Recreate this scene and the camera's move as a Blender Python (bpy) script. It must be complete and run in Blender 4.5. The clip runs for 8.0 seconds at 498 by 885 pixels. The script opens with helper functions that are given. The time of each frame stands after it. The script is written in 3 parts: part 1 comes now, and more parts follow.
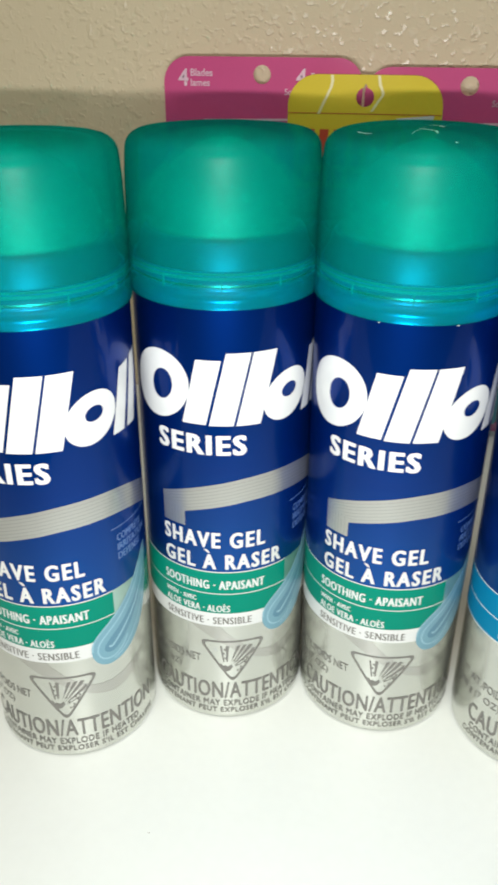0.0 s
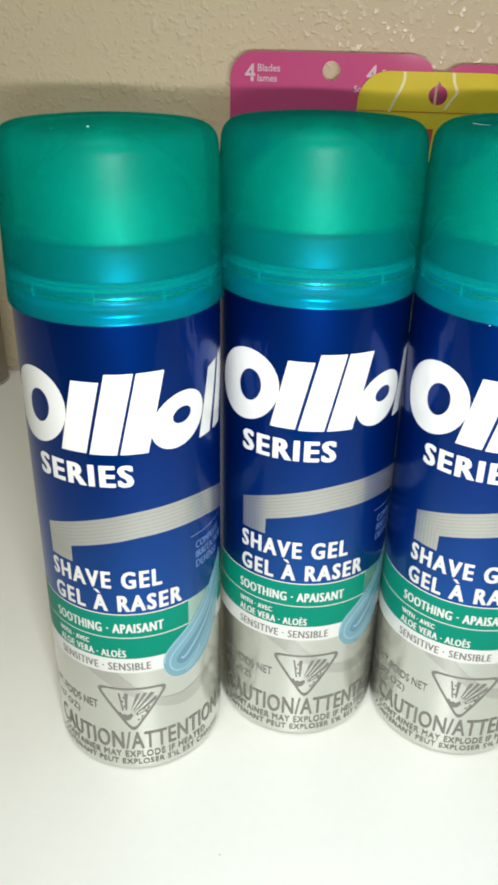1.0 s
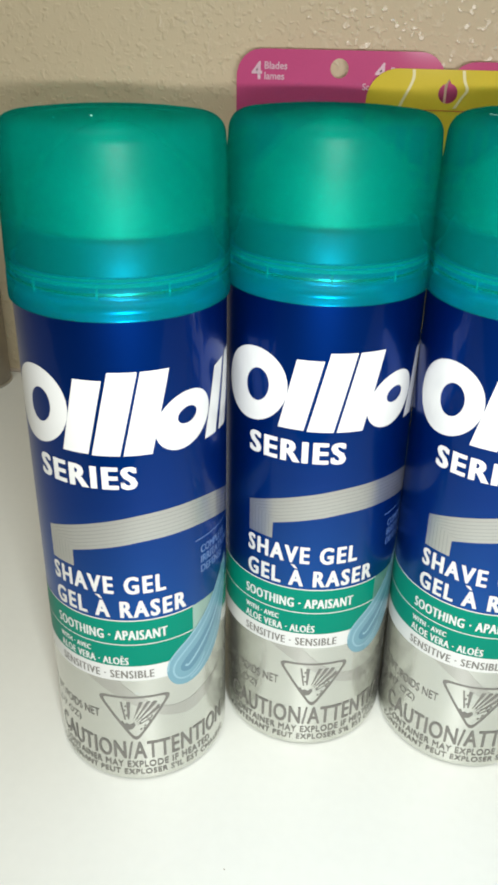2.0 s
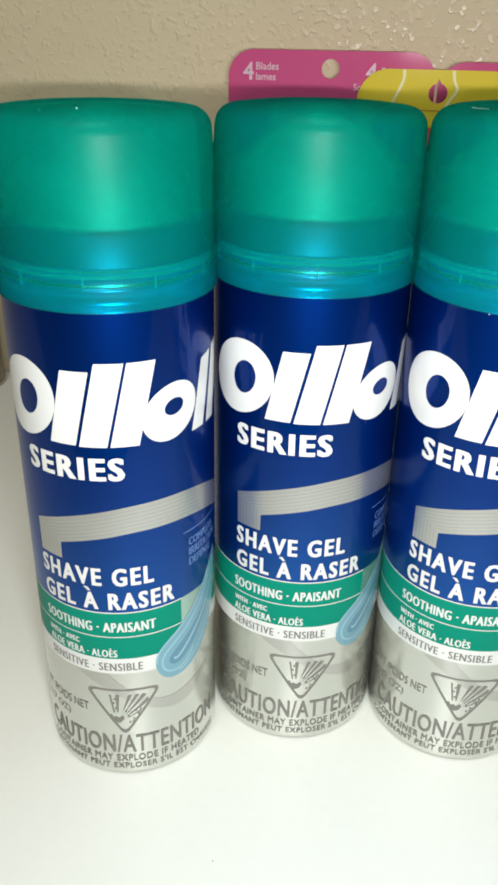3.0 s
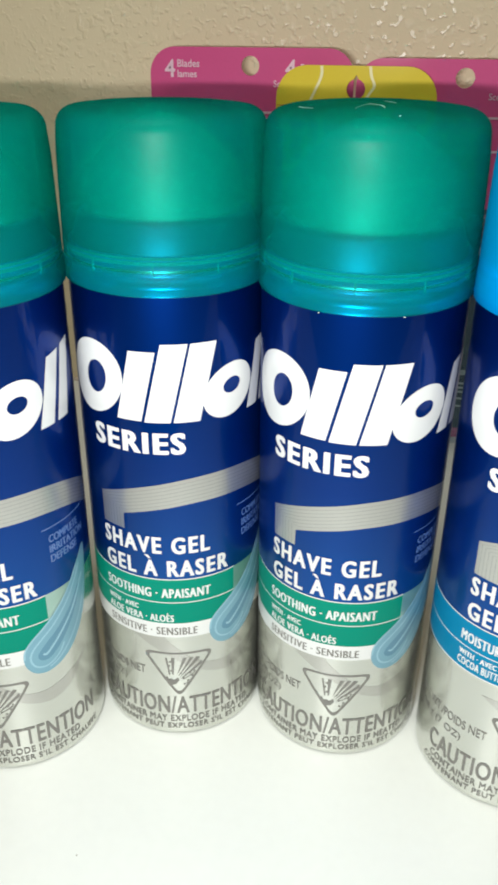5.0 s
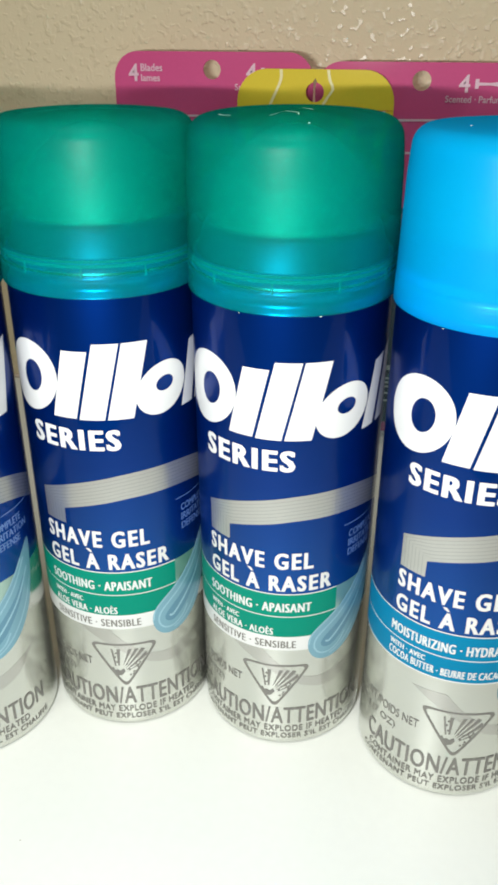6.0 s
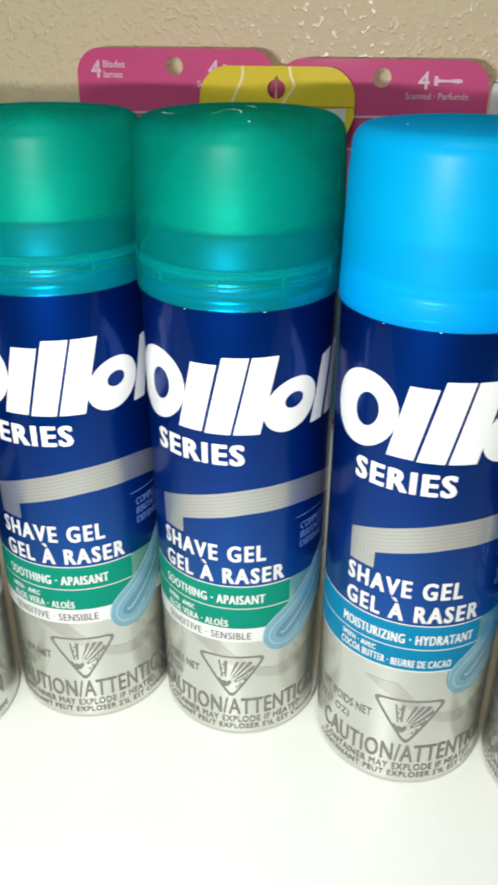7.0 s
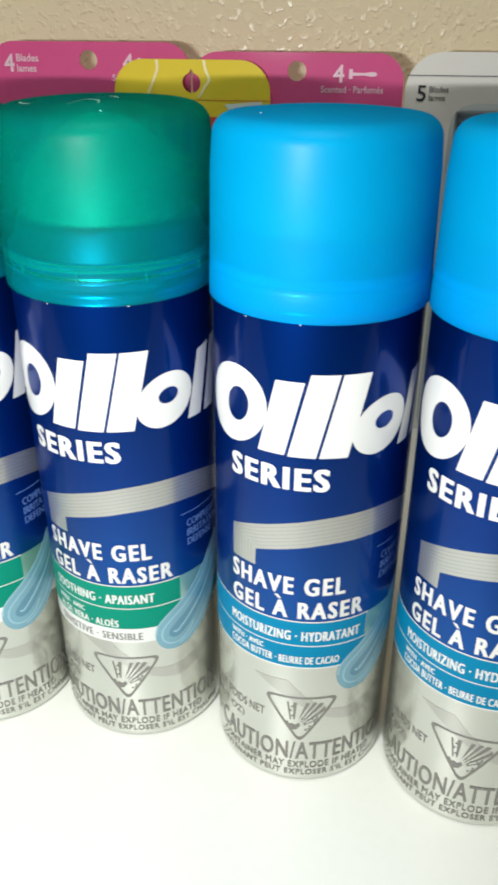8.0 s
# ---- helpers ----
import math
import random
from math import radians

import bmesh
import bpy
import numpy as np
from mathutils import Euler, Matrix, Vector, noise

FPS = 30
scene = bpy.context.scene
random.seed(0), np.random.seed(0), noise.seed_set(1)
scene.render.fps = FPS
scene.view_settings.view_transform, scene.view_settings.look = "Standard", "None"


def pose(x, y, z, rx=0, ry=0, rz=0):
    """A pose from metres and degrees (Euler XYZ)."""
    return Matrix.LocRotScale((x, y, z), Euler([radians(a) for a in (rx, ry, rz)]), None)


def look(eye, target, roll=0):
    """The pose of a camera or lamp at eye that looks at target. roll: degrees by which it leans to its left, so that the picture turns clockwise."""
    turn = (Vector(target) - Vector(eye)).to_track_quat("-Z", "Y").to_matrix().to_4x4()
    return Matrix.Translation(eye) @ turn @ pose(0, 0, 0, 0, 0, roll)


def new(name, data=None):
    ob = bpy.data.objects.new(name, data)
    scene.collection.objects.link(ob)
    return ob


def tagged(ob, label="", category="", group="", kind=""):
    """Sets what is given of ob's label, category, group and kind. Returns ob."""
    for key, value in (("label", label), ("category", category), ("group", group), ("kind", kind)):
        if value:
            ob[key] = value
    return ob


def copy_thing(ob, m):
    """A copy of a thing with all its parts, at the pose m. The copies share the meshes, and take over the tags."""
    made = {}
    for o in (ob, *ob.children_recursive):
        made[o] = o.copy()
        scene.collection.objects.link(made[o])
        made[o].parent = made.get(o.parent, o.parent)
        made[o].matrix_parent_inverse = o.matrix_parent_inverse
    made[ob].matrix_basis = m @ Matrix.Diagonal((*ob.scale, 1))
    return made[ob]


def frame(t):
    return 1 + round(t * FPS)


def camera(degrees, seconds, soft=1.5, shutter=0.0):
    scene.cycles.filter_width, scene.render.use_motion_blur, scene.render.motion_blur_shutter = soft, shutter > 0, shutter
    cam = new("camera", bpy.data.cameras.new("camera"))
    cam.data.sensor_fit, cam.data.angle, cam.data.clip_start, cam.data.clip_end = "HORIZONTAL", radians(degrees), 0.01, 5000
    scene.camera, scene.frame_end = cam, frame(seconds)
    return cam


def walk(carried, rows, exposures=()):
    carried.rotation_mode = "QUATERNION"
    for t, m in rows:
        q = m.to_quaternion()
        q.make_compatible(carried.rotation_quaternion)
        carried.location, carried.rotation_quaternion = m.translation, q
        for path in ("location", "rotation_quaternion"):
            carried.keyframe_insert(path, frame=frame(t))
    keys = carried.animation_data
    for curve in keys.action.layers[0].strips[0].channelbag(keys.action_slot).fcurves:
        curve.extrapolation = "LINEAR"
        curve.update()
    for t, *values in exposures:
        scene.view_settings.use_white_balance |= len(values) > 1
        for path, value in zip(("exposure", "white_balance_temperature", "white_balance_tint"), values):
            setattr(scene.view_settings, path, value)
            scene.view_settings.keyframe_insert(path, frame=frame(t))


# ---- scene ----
cam = camera(34.67, 8.0, soft=3.1, shutter=0.4)
PATH = [
    (0, (-0.0126, -0.0133, 0.2132), (-0.1405, 0.8606, -0.2558), 0.31),
    (0.5, (-0.0227, -0.0094, 0.2102), (-0.1711, 0.8618, -0.2578), 0.62),
    (1, (-0.0322, -0.0069, 0.2084), (-0.1866, 0.8649, -0.2566), 1.03),
    (1.5, (-0.0363, -0.0036, 0.2075), (-0.1954, 0.8690, -0.2542), 1.07),
    (2, (-0.0340, -0.0019, 0.2047), (-0.1934, 0.8715, -0.2553), 1.09),
    (2.2, (-0.0321, -0.0008, 0.2030), (-0.1876, 0.8738, -0.2562), 1.14),
    (3.3, (-0.0296, -0.0047, 0.2022), (-0.1881, 0.8721, -0.2515), 1.05),
    (3.5, (-0.0278, -0.0039, 0.2020), (-0.1849, 0.8721, -0.2541), 1.13),
    (4, (-0.0162, -0.0023, 0.2039), (-0.1764, 0.8733, -0.2518), 0.89),
    (4.5, (0.0000, 0.0000, 0.2034), (-0.1634, 0.8746, -0.2531), 0.57),
    (5, (0.0089, 0.0025, 0.2043), (-0.1546, 0.8752, -0.2557), 0.51),
    (5.2, (0.0131, 0.0026, 0.2035), (-0.1494, 0.8752, -0.2567), 0.49),
    (6.3, (0.0305, -0.0017, 0.2074), (-0.1341, 0.8691, -0.2543), 0.04),
    (6.5, (0.0307, -0.0023, 0.2068), (-0.1298, 0.8691, -0.2567), 0.10),
    (7, (0.0375, -0.0012, 0.2076), (-0.1064, 0.8722, -0.2577), 0.32),
    (7.5, (0.0492, 0.0011, 0.2081), (-0.0742, 0.8773, -0.2577), 0.63),
    (8, (0.0623, 0.0051, 0.2057), (-0.0495, 0.8822, -0.2614), 0.33),
]
walk(cam, [(t, look(eye, target, roll)) for t, eye, target, roll in PATH], [(0, 0.0), (5, 0.0), (8, 0.12)])

# ---- light ----
world = bpy.data.worlds.new("room_air")
world.use_nodes = True
world.node_tree.nodes["Background"].inputs[0].default_value = (1.0, 0.9, 0.78, 1)
world.node_tree.nodes["Background"].inputs[1].default_value = 0.012
scene.world = world


def lamp(name, kind, power, colour, m, **size):
    data = bpy.data.lights.new(name, kind)
    data.energy, data.color = power, colour
    if kind == "AREA":
        data.shape, data.size, data.size_y = "RECTANGLE", size["w"], size["h"]
    else:
        data.shadow_soft_size = size["r"]
    ob = new(name, data)
    ob.matrix_world = m
    return ob


# the phone's own light, beside its lens, at the middle of its way
lamp("phone_light", "AREA", 0.86, (0.985, 1.0, 0.98), look((-0.019, -0.012, 0.197), (-0.010, 0.25, 0.115)), w=0.046, h=0.0026)
# unseen soft fill added for the room's ambient light, under the ceiling, behind the camera
lamp("room_fill_light", "AREA", 9.4, (0.96, 0.935, 0.86), look((-0.04, -0.32, 1.42), (0.0, 0.10, 0.0)), w=0.6, h=0.6)


# ---- materials ----
def nodes_of(name):
    m = bpy.data.materials.new(name)
    m.use_nodes = True
    return m, m.node_tree.nodes, m.node_tree.links, m.node_tree.nodes["Principled BSDF"]


def plain(name, colour, rough=0.4, metal=0.0, coat=0.0, grain=0.0, size=400.0, bump=0.0, spec=0.5):
    """A surface with a fine grain in its colour and gloss, and a slight relief."""
    m, n, l, b = nodes_of(name)
    b.inputs["Base Color"].default_value = (*colour, 1)
    b.inputs["Roughness"].default_value = rough
    b.inputs["Metallic"].default_value = metal
    b.inputs["Coat Weight"].default_value = coat
    b.inputs["Coat Roughness"].default_value = 0.12
    b.inputs["Specular IOR Level"].default_value = spec
    if grain or bump:
        co = n.new("ShaderNodeTexCoord")
        fine, broad = n.new("ShaderNodeTexNoise"), n.new("ShaderNodeTexNoise")
        fine.inputs["Scale"].default_value, broad.inputs["Scale"].default_value = size, size / 14
        fine.inputs["Detail"].default_value = 4
        l.new(co.outputs["Object"], fine.inputs["Vector"]), l.new(co.outputs["Object"], broad.inputs["Vector"])
        add = n.new("ShaderNodeMath")
        add.operation = "ADD"
        l.new(fine.outputs["Fac"], add.inputs[0]), l.new(broad.outputs["Fac"], add.inputs[1])
        ramp = n.new("ShaderNodeMapRange")
        ramp.inputs["From Min"].default_value, ramp.inputs["From Max"].default_value = 0.6, 1.4
        ramp.inputs["To Min"].default_value, ramp.inputs["To Max"].default_value = 1 - grain, 1 + grain
        l.new(add.outputs[0], ramp.inputs["Value"])
        mul = n.new("ShaderNodeVectorMath")
        mul.operation = "SCALE"
        mul.inputs[0].default_value = colour
        l.new(ramp.outputs[0], mul.inputs["Scale"])
        l.new(mul.outputs[0], b.inputs["Base Color"])
        if bump:
            bp = n.new("ShaderNodeBump")
            bp.inputs["Strength"].default_value, bp.inputs["Distance"].default_value = bump, 0.0004
            l.new(add.outputs[0], bp.inputs["Height"]), l.new(bp.outputs[0], b.inputs["Normal"])
    return m


def wall_paint():
    """Beige paint over a sprayed plaster: soft worm-like ridges of a few millimetres, with beads here and there, a little glossy."""
    m, n, l, b = nodes_of("beige_textured_paint")
    co = n.new("ShaderNodeTexCoord")
    ridge, fine, broad, bead = (n.new("ShaderNodeTexNoise") for _ in range(4))
    for t, size, detail in ((ridge, 255, 1.5), (fine, 800, 2), (broad, 11, 2), (bead, 330, 0.5)):
        t.inputs["Scale"].default_value, t.inputs["Detail"].default_value = size, detail
        l.new(co.outputs["Object"], t.inputs["Vector"])
    ridge.inputs["Distortion"].default_value = 0.35
    top = n.new("ShaderNodeMapRange")
    top.interpolation_type = "SMOOTHERSTEP"
    top.inputs["From Min"].default_value, top.inputs["From Max"].default_value = 0.44, 0.80
    l.new(ridge.outputs["Fac"], top.inputs["Value"])
    dots = n.new("ShaderNodeMapRange")
    dots.interpolation_type = "SMOOTHSTEP"
    dots.inputs["From Min"].default_value, dots.inputs["From Max"].default_value = 0.60, 0.70
    l.new(bead.outputs["Fac"], dots.inputs["Value"])
    amount = n.new("ShaderNodeMapRange")
    amount.inputs["From Min"].default_value, amount.inputs["From Max"].default_value = 0.35, 0.65
    amount.inputs["To Min"].default_value, amount.inputs["To Max"].default_value = 0.45, 1.0
    l.new(broad.outputs["Fac"], amount.inputs["Value"])
    a, c, d = (n.new("ShaderNodeMath") for _ in range(3))
    a.operation, c.operation, d.operation = "MULTIPLY_ADD", "MULTIPLY", "MULTIPLY_ADD"
    a.inputs[1].default_value = 0.75
    l.new(top.outputs[0], a.inputs[0]), l.new(dots.outputs[0], a.inputs[2])
    l.new(a.outputs[0], c.inputs[0]), l.new(amount.outputs[0], c.inputs[1])
    l.new(fine.outputs["Fac"], d.inputs[0]), l.new(c.outputs[0], d.inputs[2])
    d.inputs[1].default_value = 0.22
    bp = n.new("ShaderNodeBump")
    bp.inputs["Strength"].default_value, bp.inputs["Distance"].default_value = 0.42, 0.0010
    l.new(d.outputs[0], bp.inputs["Height"]), l.new(bp.outputs[0], b.inputs["Normal"])
    mix = n.new("ShaderNodeMix")
    mix.data_type = "RGBA"
    mix.inputs["A"].default_value, mix.inputs["B"].default_value = (0.69, 0.60, 0.41, 1), (0.75, 0.655, 0.455, 1)
    l.new(broad.outputs["Fac"], mix.inputs["Factor"])
    l.new(mix.outputs["Result"], b.inputs["Base Color"])
    # thick paint on the raised blobs shines, the flat between is dull
    shine = n.new("ShaderNodeMapRange")
    shine.inputs["From Max"].default_value = 0.7
    shine.inputs["To Min"].default_value, shine.inputs["To Max"].default_value = 0.74, 0.29
    l.new(c.outputs[0], shine.inputs["Value"]), l.new(shine.outputs[0], b.inputs["Roughness"])
    return m


def cap_plastic(name, tint, body, clear, frosted, gloss):
    """Frosted polypropylene: part of the light goes straight through with the plastic's tint, part is blurred by the frosting, the rest scatters."""
    m, n, l, b = nodes_of(name)
    co, noise_tex = n.new("ShaderNodeTexCoord"), n.new("ShaderNodeTexNoise")
    noise_tex.inputs["Scale"].default_value, noise_tex.inputs["Detail"].default_value = 900, 3
    l.new(co.outputs["Object"], noise_tex.inputs["Vector"])
    bp = n.new("ShaderNodeBump")
    bp.inputs["Strength"].default_value, bp.inputs["Distance"].default_value = 0.05, 0.0002
    l.new(noise_tex.outputs["Fac"], bp.inputs["Height"])
    n.remove(b)
    df, gl, b = n.new("ShaderNodeBsdfDiffuse"), n.new("ShaderNodeBsdfGlossy"), n.new("ShaderNodeMixShader")
    df.inputs["Color"].default_value, gl.inputs["Roughness"].default_value = (*body, 1), 0.38
    b.inputs[0].default_value = gloss
    l.new(df.outputs[0], b.inputs[1]), l.new(gl.outputs[0], b.inputs[2])
    l.new(bp.outputs[0], df.inputs["Normal"]), l.new(bp.outputs[0], gl.inputs["Normal"])
    tl, tr, rf = n.new("ShaderNodeBsdfTranslucent"), n.new("ShaderNodeBsdfTransparent"), n.new("ShaderNodeBsdfRefraction")
    tl.inputs["Color"].default_value, tr.inputs["Color"].default_value, rf.inputs["Color"].default_value = (*body, 1), (*tint, 1), (*tint, 1)
    rf.inputs["Roughness"].default_value, rf.inputs["IOR"].default_value = 0.24, 1.15
    one, two, three = (n.new("ShaderNodeMixShader") for _ in range(3))
    one.inputs[0].default_value, two.inputs[0].default_value, three.inputs[0].default_value = 0.35, frosted / (1 - clear), clear
    l.new(b.outputs[0], one.inputs[1]), l.new(tl.outputs[0], one.inputs[2])
    l.new(one.outputs[0], two.inputs[1]), l.new(rf.outputs[0], two.inputs[2])
    l.new(two.outputs[0], three.inputs[1]), l.new(tr.outputs[0], three.inputs[2])
    l.new(three.outputs[0], n["Material Output"].inputs["Surface"])
    return m


def cap_lining(name, tint, body):
    """The smooth inner face of the cap: clear but for a thin bloom."""
    m, n, l, b = nodes_of(name)
    b.inputs["Base Color"].default_value, b.inputs["Roughness"].default_value = (*body, 1), 0.5
    tr, mix = n.new("ShaderNodeBsdfTransparent"), n.new("ShaderNodeMixShader")
    tr.inputs["Color"].default_value = (*tint, 1)
    mix.inputs[0].default_value = 0.88
    l.new(b.outputs[0], mix.inputs[1]), l.new(tr.outputs[0], mix.inputs[2])
    l.new(mix.outputs[0], n["Material Output"].inputs["Surface"])
    return m


def sleeve_plastic():
    """The layered milky sleeve under the cap: each thin layer lets most of the light on to the next. Its metallic green
    imitates the lit core's soft glow.
    """
    m, n, l, b = nodes_of("milky_green_sleeve")
    b.inputs["Base Color"].default_value, b.inputs["Roughness"].default_value = (0.0, 1.0, 0.78, 1), 0.62
    b.inputs["Metallic"].default_value = 0.8
    tr, mix = n.new("ShaderNodeBsdfTransparent"), n.new("ShaderNodeMixShader")
    tr.inputs["Color"].default_value = (0.90, 0.98, 0.96, 1)
    mix.inputs[0].default_value = 0.70
    l.new(b.outputs[0], mix.inputs[1]), l.new(tr.outputs[0], mix.inputs[2])
    l.new(mix.outputs[0], n["Material Output"].inputs["Surface"])
    return m


def print_blue():
    """The lacquered blue print, navy above and paler below the handle stripe."""
    m, n, l, b = nodes_of("blue_lacquer_print")
    co, sep = n.new("ShaderNodeTexCoord"), n.new("ShaderNodeSeparateXYZ")
    l.new(co.outputs["Object"], sep.inputs[0])
    ramp = n.new("ShaderNodeValToRGB")
    rng = n.new("ShaderNodeMapRange")
    rng.inputs["From Min"].default_value, rng.inputs["From Max"].default_value = 0.060, 0.150
    l.new(sep.outputs["Z"], rng.inputs["Value"]), l.new(rng.outputs[0], ramp.inputs["Fac"])
    ramp.color_ramp.elements[0].color = (0.008, 0.082, 0.345, 1)
    ramp.color_ramp.elements[1].color = (0.0, 0.025, 0.200, 1)
    e = ramp.color_ramp.elements.new(0.42)
    e.color = (0.0, 0.041, 0.272, 1)
    l.new(ramp.outputs[0], b.inputs["Base Color"])
    b.inputs["Metallic"].default_value, b.inputs["Roughness"].default_value = 0.88, 0.37
    b.inputs["Coat Weight"].default_value, b.inputs["Coat Roughness"].default_value = 0.30, 0.05
    b.inputs["Specular IOR Level"].default_value = 0.1
    return m


WALL = wall_paint()
TABLE = plain("white_laminate", (0.685, 0.71, 0.67), 0.38, grain=0.02, size=300, bump=0.04)
PLASTER = plain("pale_plaster", (0.40, 0.34, 0.27), 0.8, grain=0.05, size=60, bump=0.1)
FLOOR = plain("brown_floor", (0.10, 0.07, 0.05), 0.6, grain=0.15, size=40, bump=0.1)
BLUE = print_blue()
SILVER = plain("brushed_aluminium_print", (0.645, 0.655, 0.61), 0.27, metal=0.95, coat=0.3, grain=0.02, size=900)
SWOOSH = plain("grey_wave_print", (0.53, 0.525, 0.495), 0.27, metal=0.95, coat=0.3)
STRIPE = plain("silver_stripe_print", (0.55, 0.555, 0.53), 0.32, metal=0.85, coat=0.3, grain=0.03, size=900)
STRIPE_LINE = plain("stripe_line_print", (0.34, 0.35, 0.35), 0.4, metal=0.3, coat=0.3)
WHITE = plain("white_ink", (0.65, 0.665, 0.65), 0.3, coat=0.5)
GREEN = plain("green_ink", (0.0, 0.212, 0.142), 0.45, coat=0.04, spec=0.1)
CYAN = plain("cyan_ink", (0.0, 0.178, 0.335), 0.45, coat=0.04, spec=0.1)
GREY_INK = plain("grey_ink", (0.17, 0.165, 0.150), 0.4, coat=0.2)
PALE_INK = plain("pale_blue_ink", (0.09, 0.18, 0.43), 0.35, coat=0.5)
GEL = plain("gel_drop_print", (0.17, 0.35, 0.44), 0.3, metal=0.25, coat=0.3)
AQUA = plain("pale_aqua_ink", (0.40, 0.58, 0.52), 0.32, metal=0.8, coat=0.2)
GEL_PALE = plain("gel_highlight_print", (0.27, 0.47, 0.56), 0.3, coat=0.3)
GEL_DARK = plain("gel_shade_print", (0.09, 0.23, 0.32), 0.3, coat=0.3)
CAP_GREEN = cap_plastic("frosted_green_plastic", (0.10, 0.90, 0.89), (0.0, 0.35, 0.288), 0.33, 0.37, 0.024)
CAP_BLUE = cap_plastic("milky_blue_plastic", (0.02, 0.85, 0.98), (0.0, 0.44, 0.83), 0.16, 0.18, 0.018)
LINING_GREEN = cap_lining("green_lining", (0.30, 0.97, 0.94), (0.0, 0.30, 0.24))
LINING_BLUE = cap_lining("blue_lining", (0.30, 0.92, 0.98), (0.0, 0.46, 0.88))
RIB_GREEN = plain("green_rib_plastic", (0.02, 0.35, 0.42), 0.5)
RIB_BLUE = plain("blue_rib_plastic", (0.01, 0.48, 0.86), 0.4)
DOME = plain("blue_lacquered_metal", (0.20, 0.22, 0.40), 0.46, metal=0.9)
NECK = plain("bright_blue_metal", (0.18, 0.36, 0.90), 0.30, metal=0.85)
CUP = plain("bare_metal", (0.62, 0.64, 0.66), 0.3, metal=0.9)
BUTTON = sleeve_plastic()
BASE = plain("rolled_tin", (0.55, 0.54, 0.51), 0.3, metal=0.8)
DUST = plain("white_scuff", (0.7, 0.85, 0.8), 0.6)
PINK = plain("magenta_card", (0.60, 0.078, 0.235), 0.58, coat=0.04, spec=0.25, grain=0.03, size=600)
YELLOW = plain("yellow_card", (0.72, 0.56, 0.035), 0.58, coat=0.04, spec=0.25, grain=0.03, size=600)
YELLOW_PALE = plain("pale_yellow_ink", (0.80, 0.72, 0.35), 0.42)
GREY_CARD = plain("pale_grey_card", (0.70, 0.69, 0.66), 0.58, coat=0.04, spec=0.25, grain=0.02, size=600)
CARD_EDGE = plain("card_core", (0.55, 0.48, 0.40), 0.8)
PINK_INK = plain("pale_pink_ink", (0.74, 0.50, 0.60), 0.45)
RED_INK = plain("red_ink", (0.55, 0.06, 0.02), 0.45)
BLACK_INK = plain("black_ink", (0.02, 0.02, 0.025), 0.4)
PANEL = plain("dark_navy_area", (0.025, 0.035, 0.060), 0.45, grain=0.05, size=500)
RAZOR_DARK = plain("dark_razor_plastic", (0.03, 0.035, 0.05), 0.35)
RAZOR_TEAL = plain("teal_razor_plastic", (0.02, 0.20, 0.26), 0.35)
RAZOR_STEEL = plain("razor_steel", (0.6, 0.6, 0.6), 0.25, metal=1.0)
JAR = plain("taupe_tin", (0.27, 0.24, 0.19), 0.42, metal=0.3, grain=0.08, size=200)


def blister_plastic():
    m, n, l, b = nodes_of("clear_blister")
    tr, mix = n.new("ShaderNodeBsdfTransparent"), n.new("ShaderNodeMixShader")
    tr.inputs["Color"].default_value = (0.90, 0.94, 0.96, 1)
    b.inputs["Base Color"].default_value = (0.32, 0.48, 0.58, 1)
    b.inputs["Roughness"].default_value = 0.12
    mix.inputs[0].default_value = 0.88
    l.new(b.outputs[0], mix.inputs[1]), l.new(tr.outputs[0], mix.inputs[2])
    l.new(mix.outputs[0], n["Material Output"].inputs["Surface"])
    return m


BLISTER = blister_plastic()


# ---- making of parts ----
def mesh_of(name, bm, material, smooth=False):
    bmesh.ops.recalc_face_normals(bm, faces=bm.faces)
    me = bpy.data.meshes.new(name)
    bm.to_mesh(me)
    bm.free()
    me.materials.append(material)
    if smooth:
        me.polygons.foreach_set("use_smooth", [True] * len(me.polygons))
    return me


def part(name, bm, material, parent, label="", smooth=False):
    ob = new(name, mesh_of(name, bm, material, smooth))
    ob.parent = parent
    if label:
        tagged(ob, label)
    return ob


def lathe(profile, steps=96):
    """A turned solid: profile points (radius, z) from the bottom of the axis to the top; radius 0 closes an end."""
    bm = bmesh.new()
    rings = []
    for r, z in profile:
        if r < 1e-9:
            rings.append([bm.verts.new((0, 0, z))])
        else:
            rings.append([bm.verts.new((r * math.sin(a), -r * math.cos(a), z)) for a in (2 * math.pi * k / steps for k in range(steps))])
    for lo, hi in zip(rings, rings[1:]):
        for k in range(steps):
            j = (k + 1) % steps
            if len(lo) == 1 and len(hi) > 1:
                bm.faces.new((lo[0], hi[k], hi[j]))
            elif len(hi) == 1 and len(lo) > 1:
                bm.faces.new((lo[k], lo[j], hi[0]))
            elif len(lo) > 1:
                bm.faces.new((lo[k], lo[j], hi[j], hi[k]))
    return bm


def arc(cx, cz, r, a0, a1, n=6):
    """Points of a rounded edge, in degrees from the outward direction."""
    return [(cx + r * math.cos(radians(a0 + (a1 - a0) * k / n)), cz + r * math.sin(radians(a0 + (a1 - a0) * k / n))) for k in range(n + 1)]


